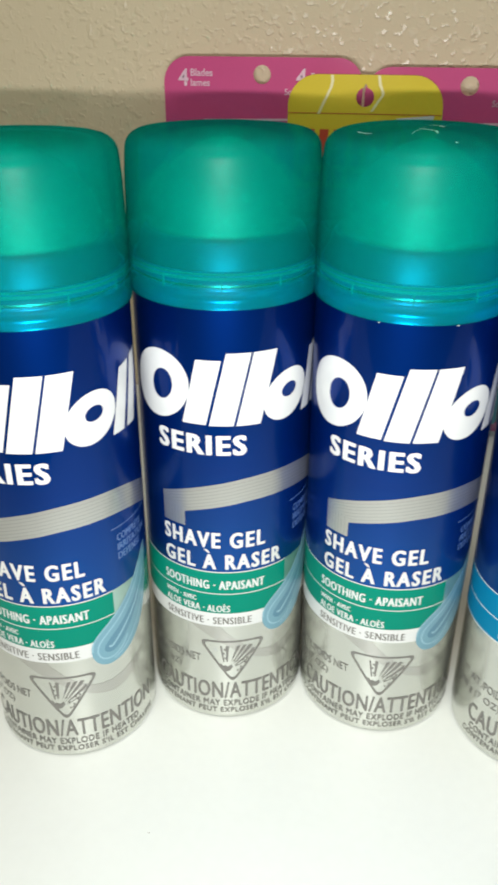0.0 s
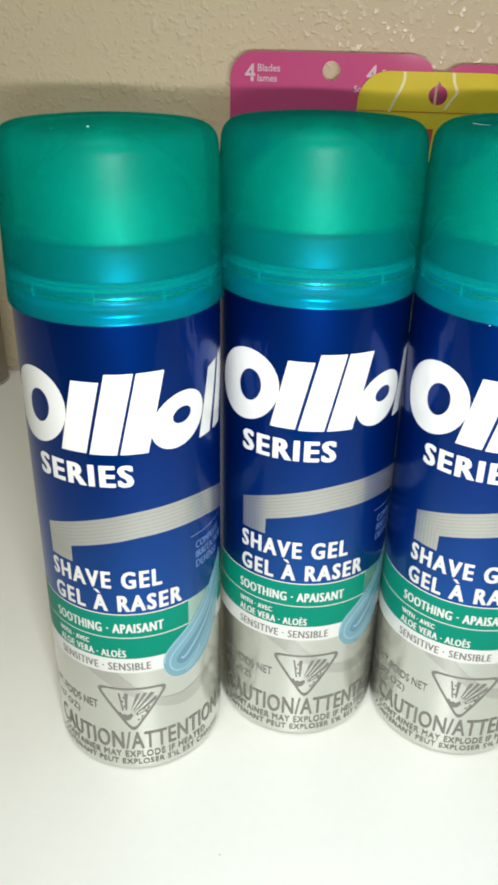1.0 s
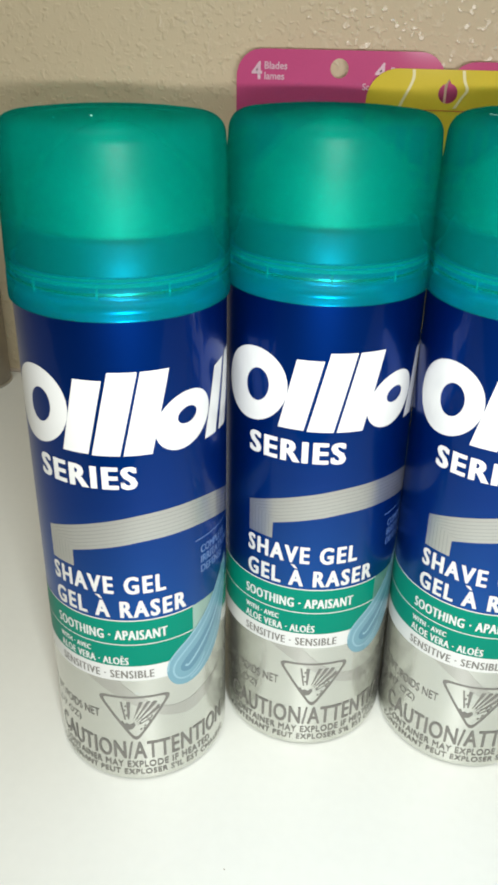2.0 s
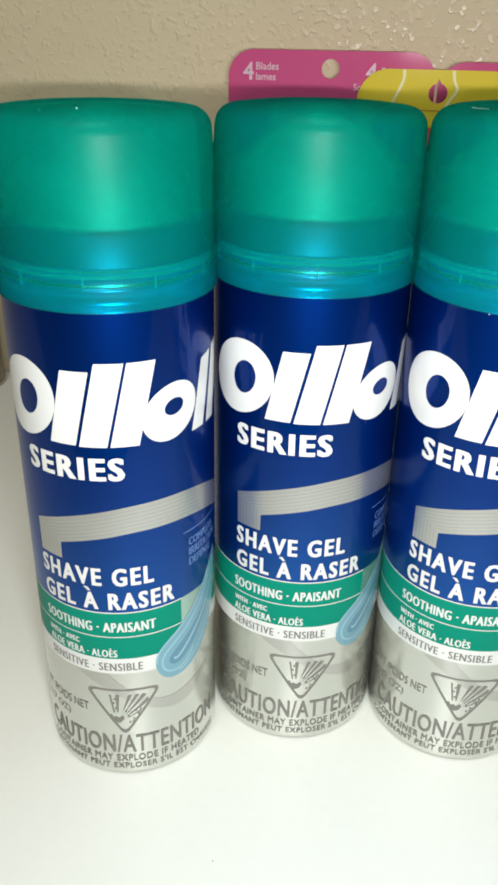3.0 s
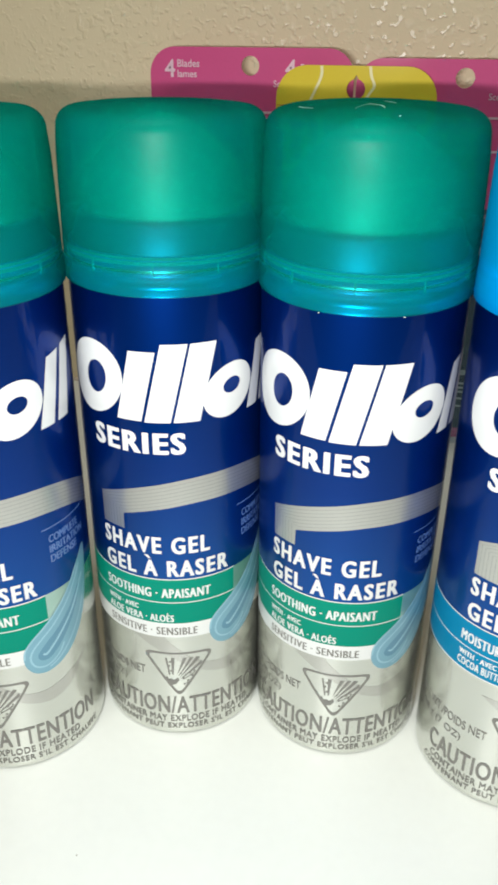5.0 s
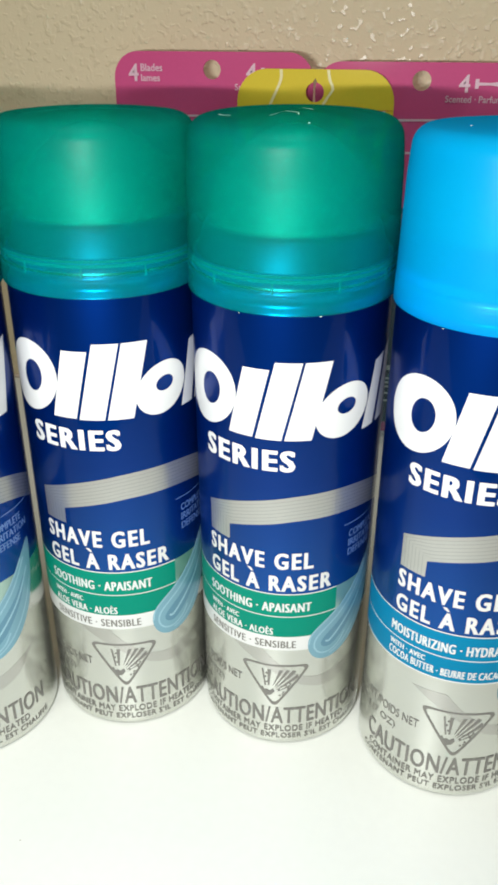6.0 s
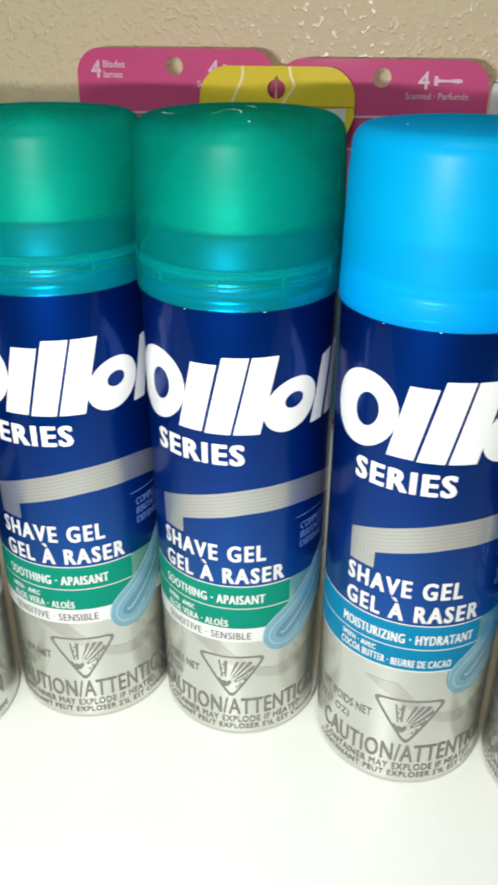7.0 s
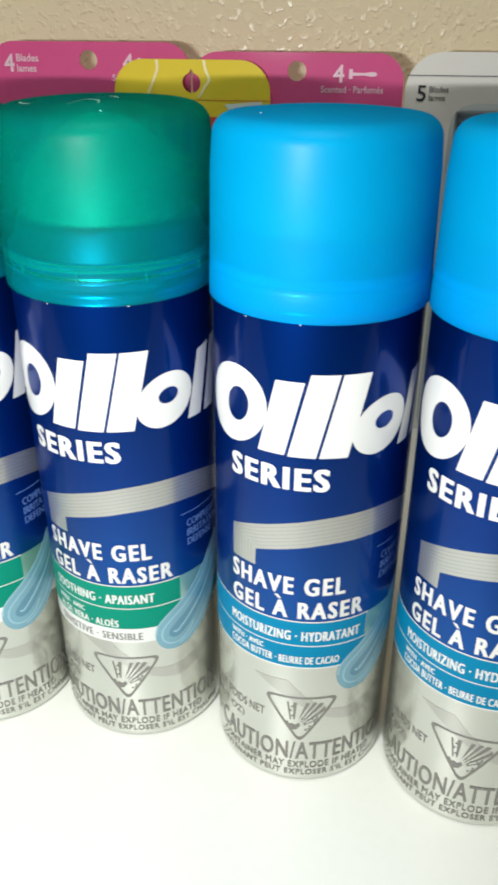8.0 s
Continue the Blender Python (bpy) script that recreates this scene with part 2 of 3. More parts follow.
def box(bm, x0, x1, y0, y1, z0, z1, bevel=0.0):
    made = bmesh.ops.create_cube(bm, size=1)["verts"]
    for v in made:
        v.co = Vector(((x0 + x1) / 2 + v.co.x * (x1 - x0), (y0 + y1) / 2 + v.co.y * (y1 - y0), (z0 + z1) / 2 + v.co.z * (z1 - z0)))
    if bevel:
        edges = {e for v in made for e in v.link_edges}
        bmesh.ops.bevel(bm, geom=list(edges), offset=bevel, segments=3, affect="EDGES", profile=0.5)
    return bm


def flat(loops):
    """A flat sheet in x and z from closed outlines."""
    bm = bmesh.new()
    for loop in loops:
        f = bm.faces.new([bm.verts.new((x, 0, z)) for x, z in loop])
        f.normal_update()
        bmesh.ops.triangulate(bm, faces=[f])
    return bm


def letters(text, weight=0.0, spread=1.0):
    """The built-in font's outlines as a flat sheet in x and z, in a box from 0 to 1 each way."""
    cu = bpy.data.curves.new("writing", "FONT")
    cu.body, cu.offset, cu.resolution_u, cu.size = text, weight, 3, 1
    cu.space_character = spread
    ob = bpy.data.objects.new("writing", cu)
    me = bpy.data.meshes.new_from_object(ob)
    bm = bmesh.new()
    bm.from_mesh(me)
    bpy.data.objects.remove(ob), bpy.data.curves.remove(cu), bpy.data.meshes.remove(me)
    xs, ys = [v.co.x for v in bm.verts], [v.co.y for v in bm.verts]
    x0, x1, y0, y1 = min(xs), max(xs), min(ys), max(ys)
    for v in bm.verts:
        v.co = Vector(((v.co.x - x0) / (x1 - x0), 0, (v.co.y - y0) / (y1 - y0)))
    return bm


def fitted(bm, x0, x1, z0, z1):
    for v in bm.verts:
        v.co = Vector((x0 + v.co.x * (x1 - x0), 0, z0 + v.co.z * (z1 - z0)))
    return bm


CAN_R = 0.0265
DEG = 2 * math.pi * CAN_R * 1000 / 360


def rolled(bm, lift):
    """Rolls a flat print (x in degrees round the can, z in millimetres) on to the can, lifted off it by some micrometres."""
    for v in bm.verts:
        v.co.x *= DEG
    lo, hi = min(v.co.x for v in bm.verts), max(v.co.x for v in bm.verts)
    step = 1.3
    for k in range(math.ceil(lo / step), math.floor(hi / step) + 1):
        bmesh.ops.bisect_plane(bm, geom=bm.verts[:] + bm.edges[:] + bm.faces[:], dist=1e-5, plane_co=(k * step, 0, 0), plane_no=(1, 0, 0))
    r = CAN_R + 0.4 * lift * 1e-6
    for v in bm.verts:
        a = v.co.x / 1000 / CAN_R
        v.co = Vector((r * math.sin(a), -r * math.cos(a), v.co.z / 1000))
    return bm


def band(t0, t1, z0, z1):
    return flat([[(t0, z0), (t1, z0), (t1, z1), (t0, z1)]])


def oval(cx, cz, rx, rz, lean=0.0, n=40):
    pts = []
    for k in range(n):
        a = 2 * math.pi * k / n
        x, z = rx * math.cos(a), rz * math.sin(a)
        pts.append((cx + x + lean * z, cz + z))
    return pts


def stroke(points, width):
    """A ribbon along an open line, in degrees and millimetres, of the given width in millimetres."""
    left, right = [], []
    for i, (x, z) in enumerate(points):
        xa, za = points[max(i - 1, 0)]
        xb, zb = points[min(i + 1, len(points) - 1)]
        dx, dz = (xb - xa) * DEG, zb - za
        d = math.hypot(dx, dz) or 1
        nx, nz = -dz / d * width / 2, dx / d * width / 2
        left.append((x + nx / DEG, z + nz)), right.append((x - nx / DEG, z - nz))
    bm = bmesh.new()
    a, b = [bm.verts.new((x, 0, z)) for x, z in left], [bm.verts.new((x, 0, z)) for x, z in right]
    for k in range(len(points) - 1):
        bm.faces.new((a[k], a[k + 1], b[k + 1], b[k]))
    return bm


def smooth(points, n=5, closed=False):
    """A Catmull-Rom line through the points."""
    out, m = [], len(points)
    for k in range(m if closed else m - 1):
        p = [Vector(points[(k + d) % m] if closed else points[min(max(k + d, 0), m - 1)]) for d in (-1, 0, 1, 2)]
        for j in range(n):
            t = j / n
            out.append(tuple(0.5 * (2 * p[1] + (p[2] - p[0]) * t + (2 * p[0] - 5 * p[1] + 4 * p[2] - p[3]) * t * t + (3 * p[1] - p[0] - 3 * p[2] + p[3]) * t ** 3)))
    return out if closed else out + [tuple(points[-1])]


def curve_z(points, t):
    """A smooth height between (degrees, millimetres) points."""
    for (a, za), (b, zb) in zip(points, points[1:]):
        if t <= b:
            s = (t - a) / (b - a)
            return za + (zb - za) * s
    return points[-1][1]


def smooth_heights(points):
    return smooth(points, 8)


# ---- the room ----
def slab(name, label, material, x0, x1, y0, y1, z0, z1, category="wall"):
    bm = box(bmesh.new(), x0, x1, y0, y1, z0, z1)
    return tagged(new(name, mesh_of(name, bm, material)), label, category, kind="structure")


WALL_Y = 0.4565
slab("wall_north", "beige painted wall with a sprayed plaster texture", WALL, -1.3, 1.3, WALL_Y, WALL_Y + 0.1, -0.9, 1.5)
slab("wall_south", "plain pale plaster wall behind the counter", PLASTER, -1.3, 1.3, -1.7, -1.6, -0.9, 1.5)
slab("wall_west", "plain pale plaster side wall", PLASTER, -1.4, -1.3, -1.7, WALL_Y + 0.1, -0.9, 1.5)
slab("wall_east", "plain pale plaster side wall", PLASTER, 1.3, 1.4, -1.7, WALL_Y + 0.1, -0.9, 1.5)
slab("floor", "plain brown floor below the counter", FLOOR, -1.4, 1.4, -1.7, WALL_Y + 0.1, -1.0, -0.9, "floor")
slab("ceiling", "plain pale ceiling", PLASTER, -1.4, 1.4, -1.7, WALL_Y + 0.1, 1.5, 1.6, "ceiling")


def counter():
    bm = box(bmesh.new(), -0.9, 0.9, -0.03, WALL_Y - 0.0006, -0.035, 0.0, 0.003)
    tagged(new("counter_top", mesh_of("counter_top", bm, TABLE)), "white laminate counter top against the beige wall", "counter", kind="structure")
    bm = box(bmesh.new(), -0.9, 0.9, WALL_Y - 0.0030, WALL_Y + 0.001, -0.0005, 0.0012, 0.0008)
    tagged(new("trim", mesh_of("trim", bm, CARD_EDGE)), "thin sealant line where counter meets wall", "trim", kind="structure")


counter()


def taupe_jar():
    prof = [(0, 0), (0.0195, 0)] + arc(0.0195, 0.0015, 0.0015, -90, 0, 4) + arc(0.0195, 0.1485, 0.0015, 0, 90, 4) + [(0.0185, 0.15), (0.0185, 0.012), (0, 0.012)]
    ob = new("storage_jar")
    ob.matrix_world = pose(-0.2926, 0.4335, 0)
    tagged(ob, "dark taupe round metal jar standing against the wall", "jar")
    part("jar_body", lathe(prof, 64), JAR, ob, smooth=True)
    ring = lathe([(0.0200, 0.0)] + arc(0.0212, 0.0008, 0.0008, -90, 90, 5) + [(0.0200, 0.0016)], 64)
    part("base_ring", ring, BASE, ob, "pale ring round its foot", smooth=True)


taupe_jar()


# ---- the cans ----
CAP_Z0, CAP_Z1 = 0.1465, 0.1886
HANDLE_TOP = smooth_heights([(-36, 88.2), (-15, 91.6), (5, 94.2), (29, 96.2), (60, 96.3), (85, 93.5), (110, 88)])
HANDLE_LOW = smooth_heights([(-18.2, 83.4), (-5, 85.2), (10, 86.8), (29, 88.2), (60, 88.2), (85, 85.6), (110, 80)])


def explosion_sign(can):
    tri = [(-11.5, 35.0), (37.5, 35.0), (12.9, 16.8)]
    corner = []
    for i, (x, z) in enumerate(tri):
        (xa, za), (xb, zb) = tri[i - 1], tri[(i + 1) % 3]
        for k in range(5):
            s = k / 4
            p = (x + (xa - x) * 0.13, z + (za - z) * 0.13), (x + (xb - x) * 0.13, z + (zb - z) * 0.13)
            corner.append(tuple((1 - s) ** 2 * p[0][j] + 2 * s * (1 - s) * (x, z)[j] + s * s * p[1][j] for j in (0, 1)))
    cx, cz = sum(p[0] for p in corner) / 15, sum(p[1] for p in corner) / 15
    inner = [(cx + (x - cx) * 0.89, cz + (z - cz) * 0.89) for x, z in corner]
    bm = bmesh.new()
    o, i = [bm.verts.new((x, 0, z)) for x, z in corner], [bm.verts.new((x, 0, z)) for x, z in inner]
    for k in range(15):
        bm.faces.new((o[k - 1], o[k], i[k], i[k - 1]))
    sign = part("warning_triangle", rolled(bm, 220), GREY_INK, can, "grey warning triangle outline")
    rays = [[(4.0, 32.8), (5.2, 32.8), (7.2, 26.0), (6.2, 26.0)], [(8.0, 32.8), (10.5, 32.8), (9.4, 26.2), (8.4, 26.2)],
            [(16, 32.8), (18.5, 32.8), (11.6, 25.8)], [(20.5, 32.8), (23, 32.8), (12.3, 25.2)], [(25, 32.8), (27.5, 32.4), (12.8, 24.6)],
            [(28.2, 31.2), (28.9, 30.0), (13.2, 24.0)], [(24, 27.0), (23, 26.2), (13.5, 23.4)]]
    rays.append([(3.6, 24.8), (4.8, 22.9), (7.6, 21.9), (10.8, 22.3), (13.0, 23.8), (12.0, 24.9), (9.6, 23.9), (7.6, 24.5), (6.0, 24.1), (4.8, 25.4)])
    for x, z in ((16, 24.5), (19, 23.6), (17.5, 26.0), (22, 25.4), (20.6, 26.6), (18.6, 22.6), (14.2, 26.6), (23.5, 27.2), (16.5, 22.2), (6.6, 29.6), (7.4, 31.2), (7.8, 27.6)):
        rays.append(oval(x, z, 0.75, 0.33, 0.5, 8))
    part("burst", rolled(flat(rays), 220), GREY_INK, sign)


def gel_drop(can):
    outline = smooth([(90, 71), (89, 62), (85, 53), (78, 46.0), (69, 40.6), (59, 37.2), (49, 35.8), (41, 36.6), (36, 39.2), (34.2, 42.6), (35.6, 46.0), (41, 49.2), (50, 52.6), (60, 56.6), (70, 61.4), (79, 66.6)], 4, True)
    drop = part("gel_drop", rolled(flat([outline]), 330), GEL, can, "pale blue gel drop print")
    swirl = [(82, 66), (70, 58.2), (57, 52.0), (46, 47.8), (40, 44.8), (38.6, 41.6), (42, 38.9), (49, 38.2), (57, 40.2), (62, 43.4)]
    part("gel_swirl", rolled(stroke(smooth(swirl), 0.55), 420), GEL_PALE, drop)
    part("gel_shade", rolled(flat([smooth([(80, 60), (70, 54.6), (58, 49.4), (48, 45.6), (43.5, 43.0), (44.5, 41.0), (50, 40.4), (58, 43.0), (67, 47.8), (76, 54.0)], 4, True)]), 370), GEL_DARK, drop)
    part("gel_swirl", rolled(stroke(smooth([(84, 62), (72, 53.4), (62, 48.2), (54, 44.4), (49, 42.4), (46.6, 42.8)]), 0.7), 420), GEL_PALE, drop)
    part("gel_swirl", rolled(stroke(smooth([(86, 58), (78, 50.0), (68, 43.4), (58, 39.0), (50, 37.2)]), 0.5), 420), GEL_PALE, drop)
    part("gel_rim", rolled(stroke(smooth([(79, 66.2), (70, 61.0), (60, 56.2), (50, 52.2), (41, 48.8), (36, 45.8), (34.8, 42.6)]), 0.5), 420), GEL_PALE, drop)


def brand_mark(can):
    """The maker's mark as plain slanted shapes."""
    mark = part("brand_mark", rolled(flat([oval(-35.5, 123.2, 22.8, 10.4, 0.25)]), 300), WHITE, can, "large white slanted brand mark in plain shapes")

    def slant(t0, t1, z0, z1, shift, rise=0.0):
        return [(t0, z0), (t1, z0), (t1 + shift, z1 + rise), (t0 + shift, z1)]

    shapes = [slant(-17.5, -2.4, 113.2, 132.5, 9.6), slant(-0.6, 14.3, 113.0, 134.6, 10.8), slant(16.0, 31.2, 113.0, 134.6, 10.6),
              oval(50.5, 120.2, 17.2, 7.6, 0.45), slant(64.5, 75.0, 112.6, 131.0, 9.5, 1.0), slant(78.5, 89.0, 112.6, 132.5, 9.5, 1.0)]
    for s in shapes:
        part("mark_shape", rolled(flat([s]), 300), WHITE, mark)
    for s in (oval(-32, 123.4, 8.0, 4.6, 0.25), oval(52, 121.4, 6.0, 2.2, 0.45)):
        part("mark_opening", rolled(flat([s]), 360), BLUE, mark)


def writing(can, name, text, t0, t1, z0, z1, material, weight=0.02, lift=300, spread=1.0, bold=0.0):
    """A line of print on the can; bold thickens its uprights by that many degrees with a second stamp beside the first."""
    bm = rolled(fitted(letters(text, weight, spread), t0, t1 - bold, z0, z1), lift)
    if bold:
        over = rolled(fitted(letters(text, weight, spread), t0 + bold, t1, z0 + 0.04, z1 + 0.04), lift + 30)
        me = bpy.data.meshes.new("stamp")
        over.to_mesh(me)
        over.free()
        bm.from_mesh(me)
        bpy.data.meshes.remove(me)
    return part(name, bm, material, can)


def gel_can(kind, cap_material, label):
    can = new("shaving_gel_can")
    tagged(can, label, "spray can", "row of spray cans")
    shell = [(0, 0.0025), (0.0215, 0.0015), (0.0235, 0.0)] + arc(0.0240, 0.0022, 0.0024, -80, 0, 6)
    shell += [(0.0264, 0.0026), (CAN_R, 0.0040), (CAN_R, 0.1460), (0.0261, 0.1466), (0.0252, 0.1472), (0.0248, 0.1480), (0.0248, 0.1512), (0.0252, 0.1516), (0.0252, 0.1526), (0.0246, 0.1532)]
    shell += [(0.0232, 0.1556), (0.0226, 0.1588), (0.0208, 0.1602), (0.0150, 0.1610), (0, 0.1610)]
    body = part("body", lathe(shell, 128), SILVER, can, "silver metal can body", smooth=True)
    part("neck", lathe([(0.0262, 0.1464), (0.0260, 0.1472), (0.0254, 0.1478), (0.0252, 0.1486), (0.0252, 0.1505)] + arc(0.0250, 0.1512, 0.0007, -70, 70, 4) + [(0.0251, 0.1522), (0.0251, 0.1540)] + arc(0.0247, 0.1552, 0.0010, -60, 80, 5), 96), NECK, body, "bright blue ringed neck under the cap", smooth=True)
    part("dome", lathe([(0.0247, 0.1558), (0.0246, 0.1564), (0.0229, 0.1620), (0.0224, 0.1628), (0.0214, 0.1634), (0.0190, 0.1636), (0.0150, 0.1630)], 96), DOME, body, "blue lacquered shoulder", smooth=True)
    part("valve_cup", lathe([(0, 0.1608), (0.0110, 0.1612)] + arc(0.0118, 0.1618, 0.0007, -60, 120, 6) + [(0.0105, 0.1618), (0, 0.1618)], 48), CUP, body, smooth=True)
    # nested shells stand for one sleeve, shaped to fade its glow towards the sides
    sleeve = bmesh.new()
    for r in (0.0215, 0.0200, 0.0185, 0.0170, 0.0155, 0.0140, 0.0125, 0.0110, 0.0095, 0.0080):
        top = 0.1860 - 10.0 * (r - 0.0080) ** 1.6
        layer = lathe([(r, 0.1637), (r - 0.0006, 0.1700), (r - 0.0012, top - 0.0050), (r - 0.0022, top - 0.0022), (r - 0.0042, top - 0.0006), (0, top)], 72)
        me = bpy.data.meshes.new("layer")
        layer.to_mesh(me)
        layer.free()
        sleeve.from_mesh(me)
        bpy.data.meshes.remove(me)
    part("inner_sleeve", sleeve, BUTTON, can, "pale milky sleeve showing through the frosted cap", smooth=True)
    part("base_rim", lathe([(0.0236, -0.0000)] + arc(0.0248, 0.0011, 0.0011, -90, 60, 6) + [(0.0243, 0.0026)], 96), BASE, can, "rolled metal foot rim", smooth=True)
    part("label_blue", rolled(band(-180, 180, 62.6, 146.45), 100), BLUE, can, "glossy navy blue lacquer print", smooth=True)
    brand_mark(can)
    writing(can, "label_text", "SERIES", -36.8, 22.6, 103.6, 110.0, WHITE, 0.022, spread=1.2, bold=1.1)
    # the silver handle stripe
    ts = [-36 + 4 * k for k in range(37)]
    low = [(-35.8, 78.2), (-18.6, 78.2), (-18.4, 83.3)] + [(t, curve_z(HANDLE_LOW, t)) for t in ts if t > -18.2]
    stripe = part("silver_stripe", rolled(flat([low + [(t, curve_z(HANDLE_TOP, t)) for t in ts[::-1]]]), 200), STRIPE, can, "silver bent stripe across the blue")
    for k in range(1, 7):
        s = k / 7
        line = [(-35.8 + 17.2 * s, 78.4), (-35.9 + 17.0 * s, curve_z(HANDLE_TOP, -36 + 17 * s) - 6.6 * s)]
        line += [(t, curve_z(HANDLE_TOP, t) * (1 - s) + curve_z(HANDLE_LOW, max(t, -18.2)) * s) for t in ts if t > -35 + 17 * s + 2]
        part("stripe_line", rolled(stroke(line, 0.13), 260), STRIPE_LINE, stripe)
    writing(can, "label_text", "SHAVE GEL", -36.2, 35.6, 71.5, 77.2, WHITE, 0.019, lift=340, spread=1.24, bold=0.7)
    writing(can, "label_text", "GEL A RASER", -36.0, 48.4, 63.6, 69.2, WHITE, 0.019, spread=1.24, bold=0.7)
    part("accent", rolled(flat([[(-6.0, 70.9), (-3.4, 70.9), (-1.6, 69.7), (-3.2, 69.7)]]), 300), WHITE, can)
    part("thin_line", rolled(band(56, 100, 83.2, 83.5), 220), PALE_INK, can)
    for text, z, t1 in (("COMPLETE", 78.6, 86), ("IRRITATION", 75.4, 91), ("DEFENSE", 72.2, 83)):
        writing(can, "side_text", text, 60, t1, z, z + 2.4, PALE_INK, 0.0, bold=0.4)
    if kind == "soothing":
        part("green_band", rolled(band(-150, 53, 46.4, 62.5), 180), GREEN, can, "green label band")
        part("white_band", rolled(band(-150, 42, 41.0, 46.4), 180), WHITE, can, "white label band")
        lines = [("SOOTHING · APAISANT", -37.4, 35.6, 55.9, 59.2, WHITE, 0.0), ("WITH · AVEC", -37.4, -12.0, 50.6, 52.4, WHITE, 0.005),
                 ("ALOE VERA · ALOÈS", -37.4, 11.4, 47.0, 50.2, WHITE, 0.0), ("SENSITIVE · SENSIBLE", -37.0, 26.4, 42.0, 44.8, GREY_INK, 0.0)]
    else:
        part("cyan_band", rolled(band(-150, 52, 46.4, 62.5), 180), CYAN, can, "bright blue label band")
        lines = [("MOISTURIZING · HYDRATANT", -37.4, 47.6, 55.9, 59.2, WHITE, 0.0), ("WITH · AVEC", -37.4, -12.0, 51.0, 52.8, WHITE, 0.005),
                 ("COCOA BUTTER · BEURRE DE CACAO", -37.6, 35.0, 47.6, 50.2, WHITE, 0.0)]
        part("band_line", rolled(band(-150, 44, 46.0, 46.4), 190), WHITE, can)
    part("band_line", rolled(band(-150, 53, 62.35, 62.7), 240), WHITE, can)
    part("band_line", rolled(band(-150, 53, 54.0, 54.3), 240), WHITE, can)
    for text, t0, t1, z0, z1, ink, w in lines:
        writing(can, "band_text", text, t0, t1, z0, z1, ink, w, spread=1.14, bold=0.65 if z1 - z0 > 3.25 else 0.5)
    part("grey_wave", rolled(flat([[(-18, 41), (4, 41)] + smooth([(4, 41), (14, 36), (26, 31.5), (38, 29.4), (52, 29.6), (78, 34)], 4)[1:] + smooth([(64, 26.6), (50, 24.4), (34, 26), (20, 29.5), (4, 34.5), (-18, 41)], 4)[:-1]]), 120), SWOOSH, can, "faint grey wave on the silver")
    part("aqua_fade", rolled(flat([[(53.0, 50.0), (62, 55.5), (74, 62.6), (53, 62.6)]]), 150), AQUA, can, "pale aqua tint beside the gel drop")
    gel_drop(can)
    explosion_sign(can)
    writing(can, "net_text", "NET WT./POIDS NET", -68, -10.5, 25.2, 28.4, GREY_INK, 0.0)
    writing(can, "net_text", "198 g (7 OZ)", -66, -26.5, 19.6, 23.0, GREY_INK, 0.0)
    writing(can, "caution_text", "CAUTION/ATTENTION", -51.0, 82.0, 9.9, 16.9, GREY_INK, 0.0, spread=1.08, bold=0.6)
    writing(can, "caution_text", "CONTAINER MAY EXPLODE IF HEATED", -48, 66, 6.3, 8.9, GREY_INK, 0.0, spread=1.1, bold=0.2)
    writing(can, "caution_text", "CONTENANT PEUT EXPLOSER S'IL EST CHAUFFÉ", -54, 84, 3.3, 6.0, GREY_INK, 0.0, spread=1.1, bold=0.2)
    # the cap: a shell with a slightly domed top
    outer = [(0.02660, CAP_Z0), (0.0273, CAP_Z0 + 0.0004), (0.0273, CAP_Z0 + 0.0030), (0.0272, CAP_Z0 + 0.0066), (0.02706, CAP_Z0 + 0.0071), (0.02714, CAP_Z0 + 0.0079), (0.0267, CAP_Z1 - 0.0120), (0.0263, CAP_Z1 - 0.0066)] + arc(0.0215, CAP_Z1 - 0.0056, 0.0047, 4, 78, 9)
    outer += [(0.0180, CAP_Z1 - 0.0005), (0.0100, CAP_Z1 - 0.0001), (0, CAP_Z1)]
    inner = [(0, CAP_Z1 - 0.0014), (0.0200, CAP_Z1 - 0.0020), (0.0241, CAP_Z1 - 0.0045), (0.0253, CAP_Z1 - 0.0085), (0.0261, CAP_Z0 + 0.0030), (0.0261, CAP_Z0 + 0.0004), (0.02660, CAP_Z0)]
    cap = part("cap", lathe(outer + inner, 128), cap_material, can, smooth=True)
    cap.data.materials.append(LINING_GREEN if kind == "soothing" else LINING_BLUE)
    for f in cap.data.polygons:
        f.material_index = 1 if f.index >= 128 * (len(outer) - 1) else 0
    rib_material = RIB_GREEN if kind == "soothing" else RIB_BLUE
    for k in range(10):
        rib = box(bmesh.new(), -0.00020, 0.00020, -0.0261, -0.0257, 0.1514, 0.1546)
        bmesh.ops.rotate(rib, verts=rib.verts, cent=(0, 0, 0), matrix=Matrix.Rotation(radians(-28 + 36 * k), 3, "Z"))
        part("rib", rib, rib_material, cap)
    part("inner_ring", lathe([(0.0259, 0.1541), (0.0257, 0.1546), (0.02565, 0.1551), (0.0257, 0.1556), (0.0259, 0.1561)], 96), rib_material, cap, "pale stop ring inside the cap", smooth=True)
    return can


CANS = [("soothing", -0.1012, 0.1840, 0.0, 0.0), ("soothing", -0.0523, 0.2080, 0.3, 0.0), ("soothing", 0.0008, 0.2099, -10.3, 1.8), ("moisturizing", 0.0549, 0.1996, -9.7, 0.0), ("moisturizing", 0.1087, 0.1907, -27.7, 0.0)]
GREEN_LABEL = "blue and silver spray can with frosted green cap"
BLUE_LABEL = "blue and silver spray can with milky sky-blue cap"


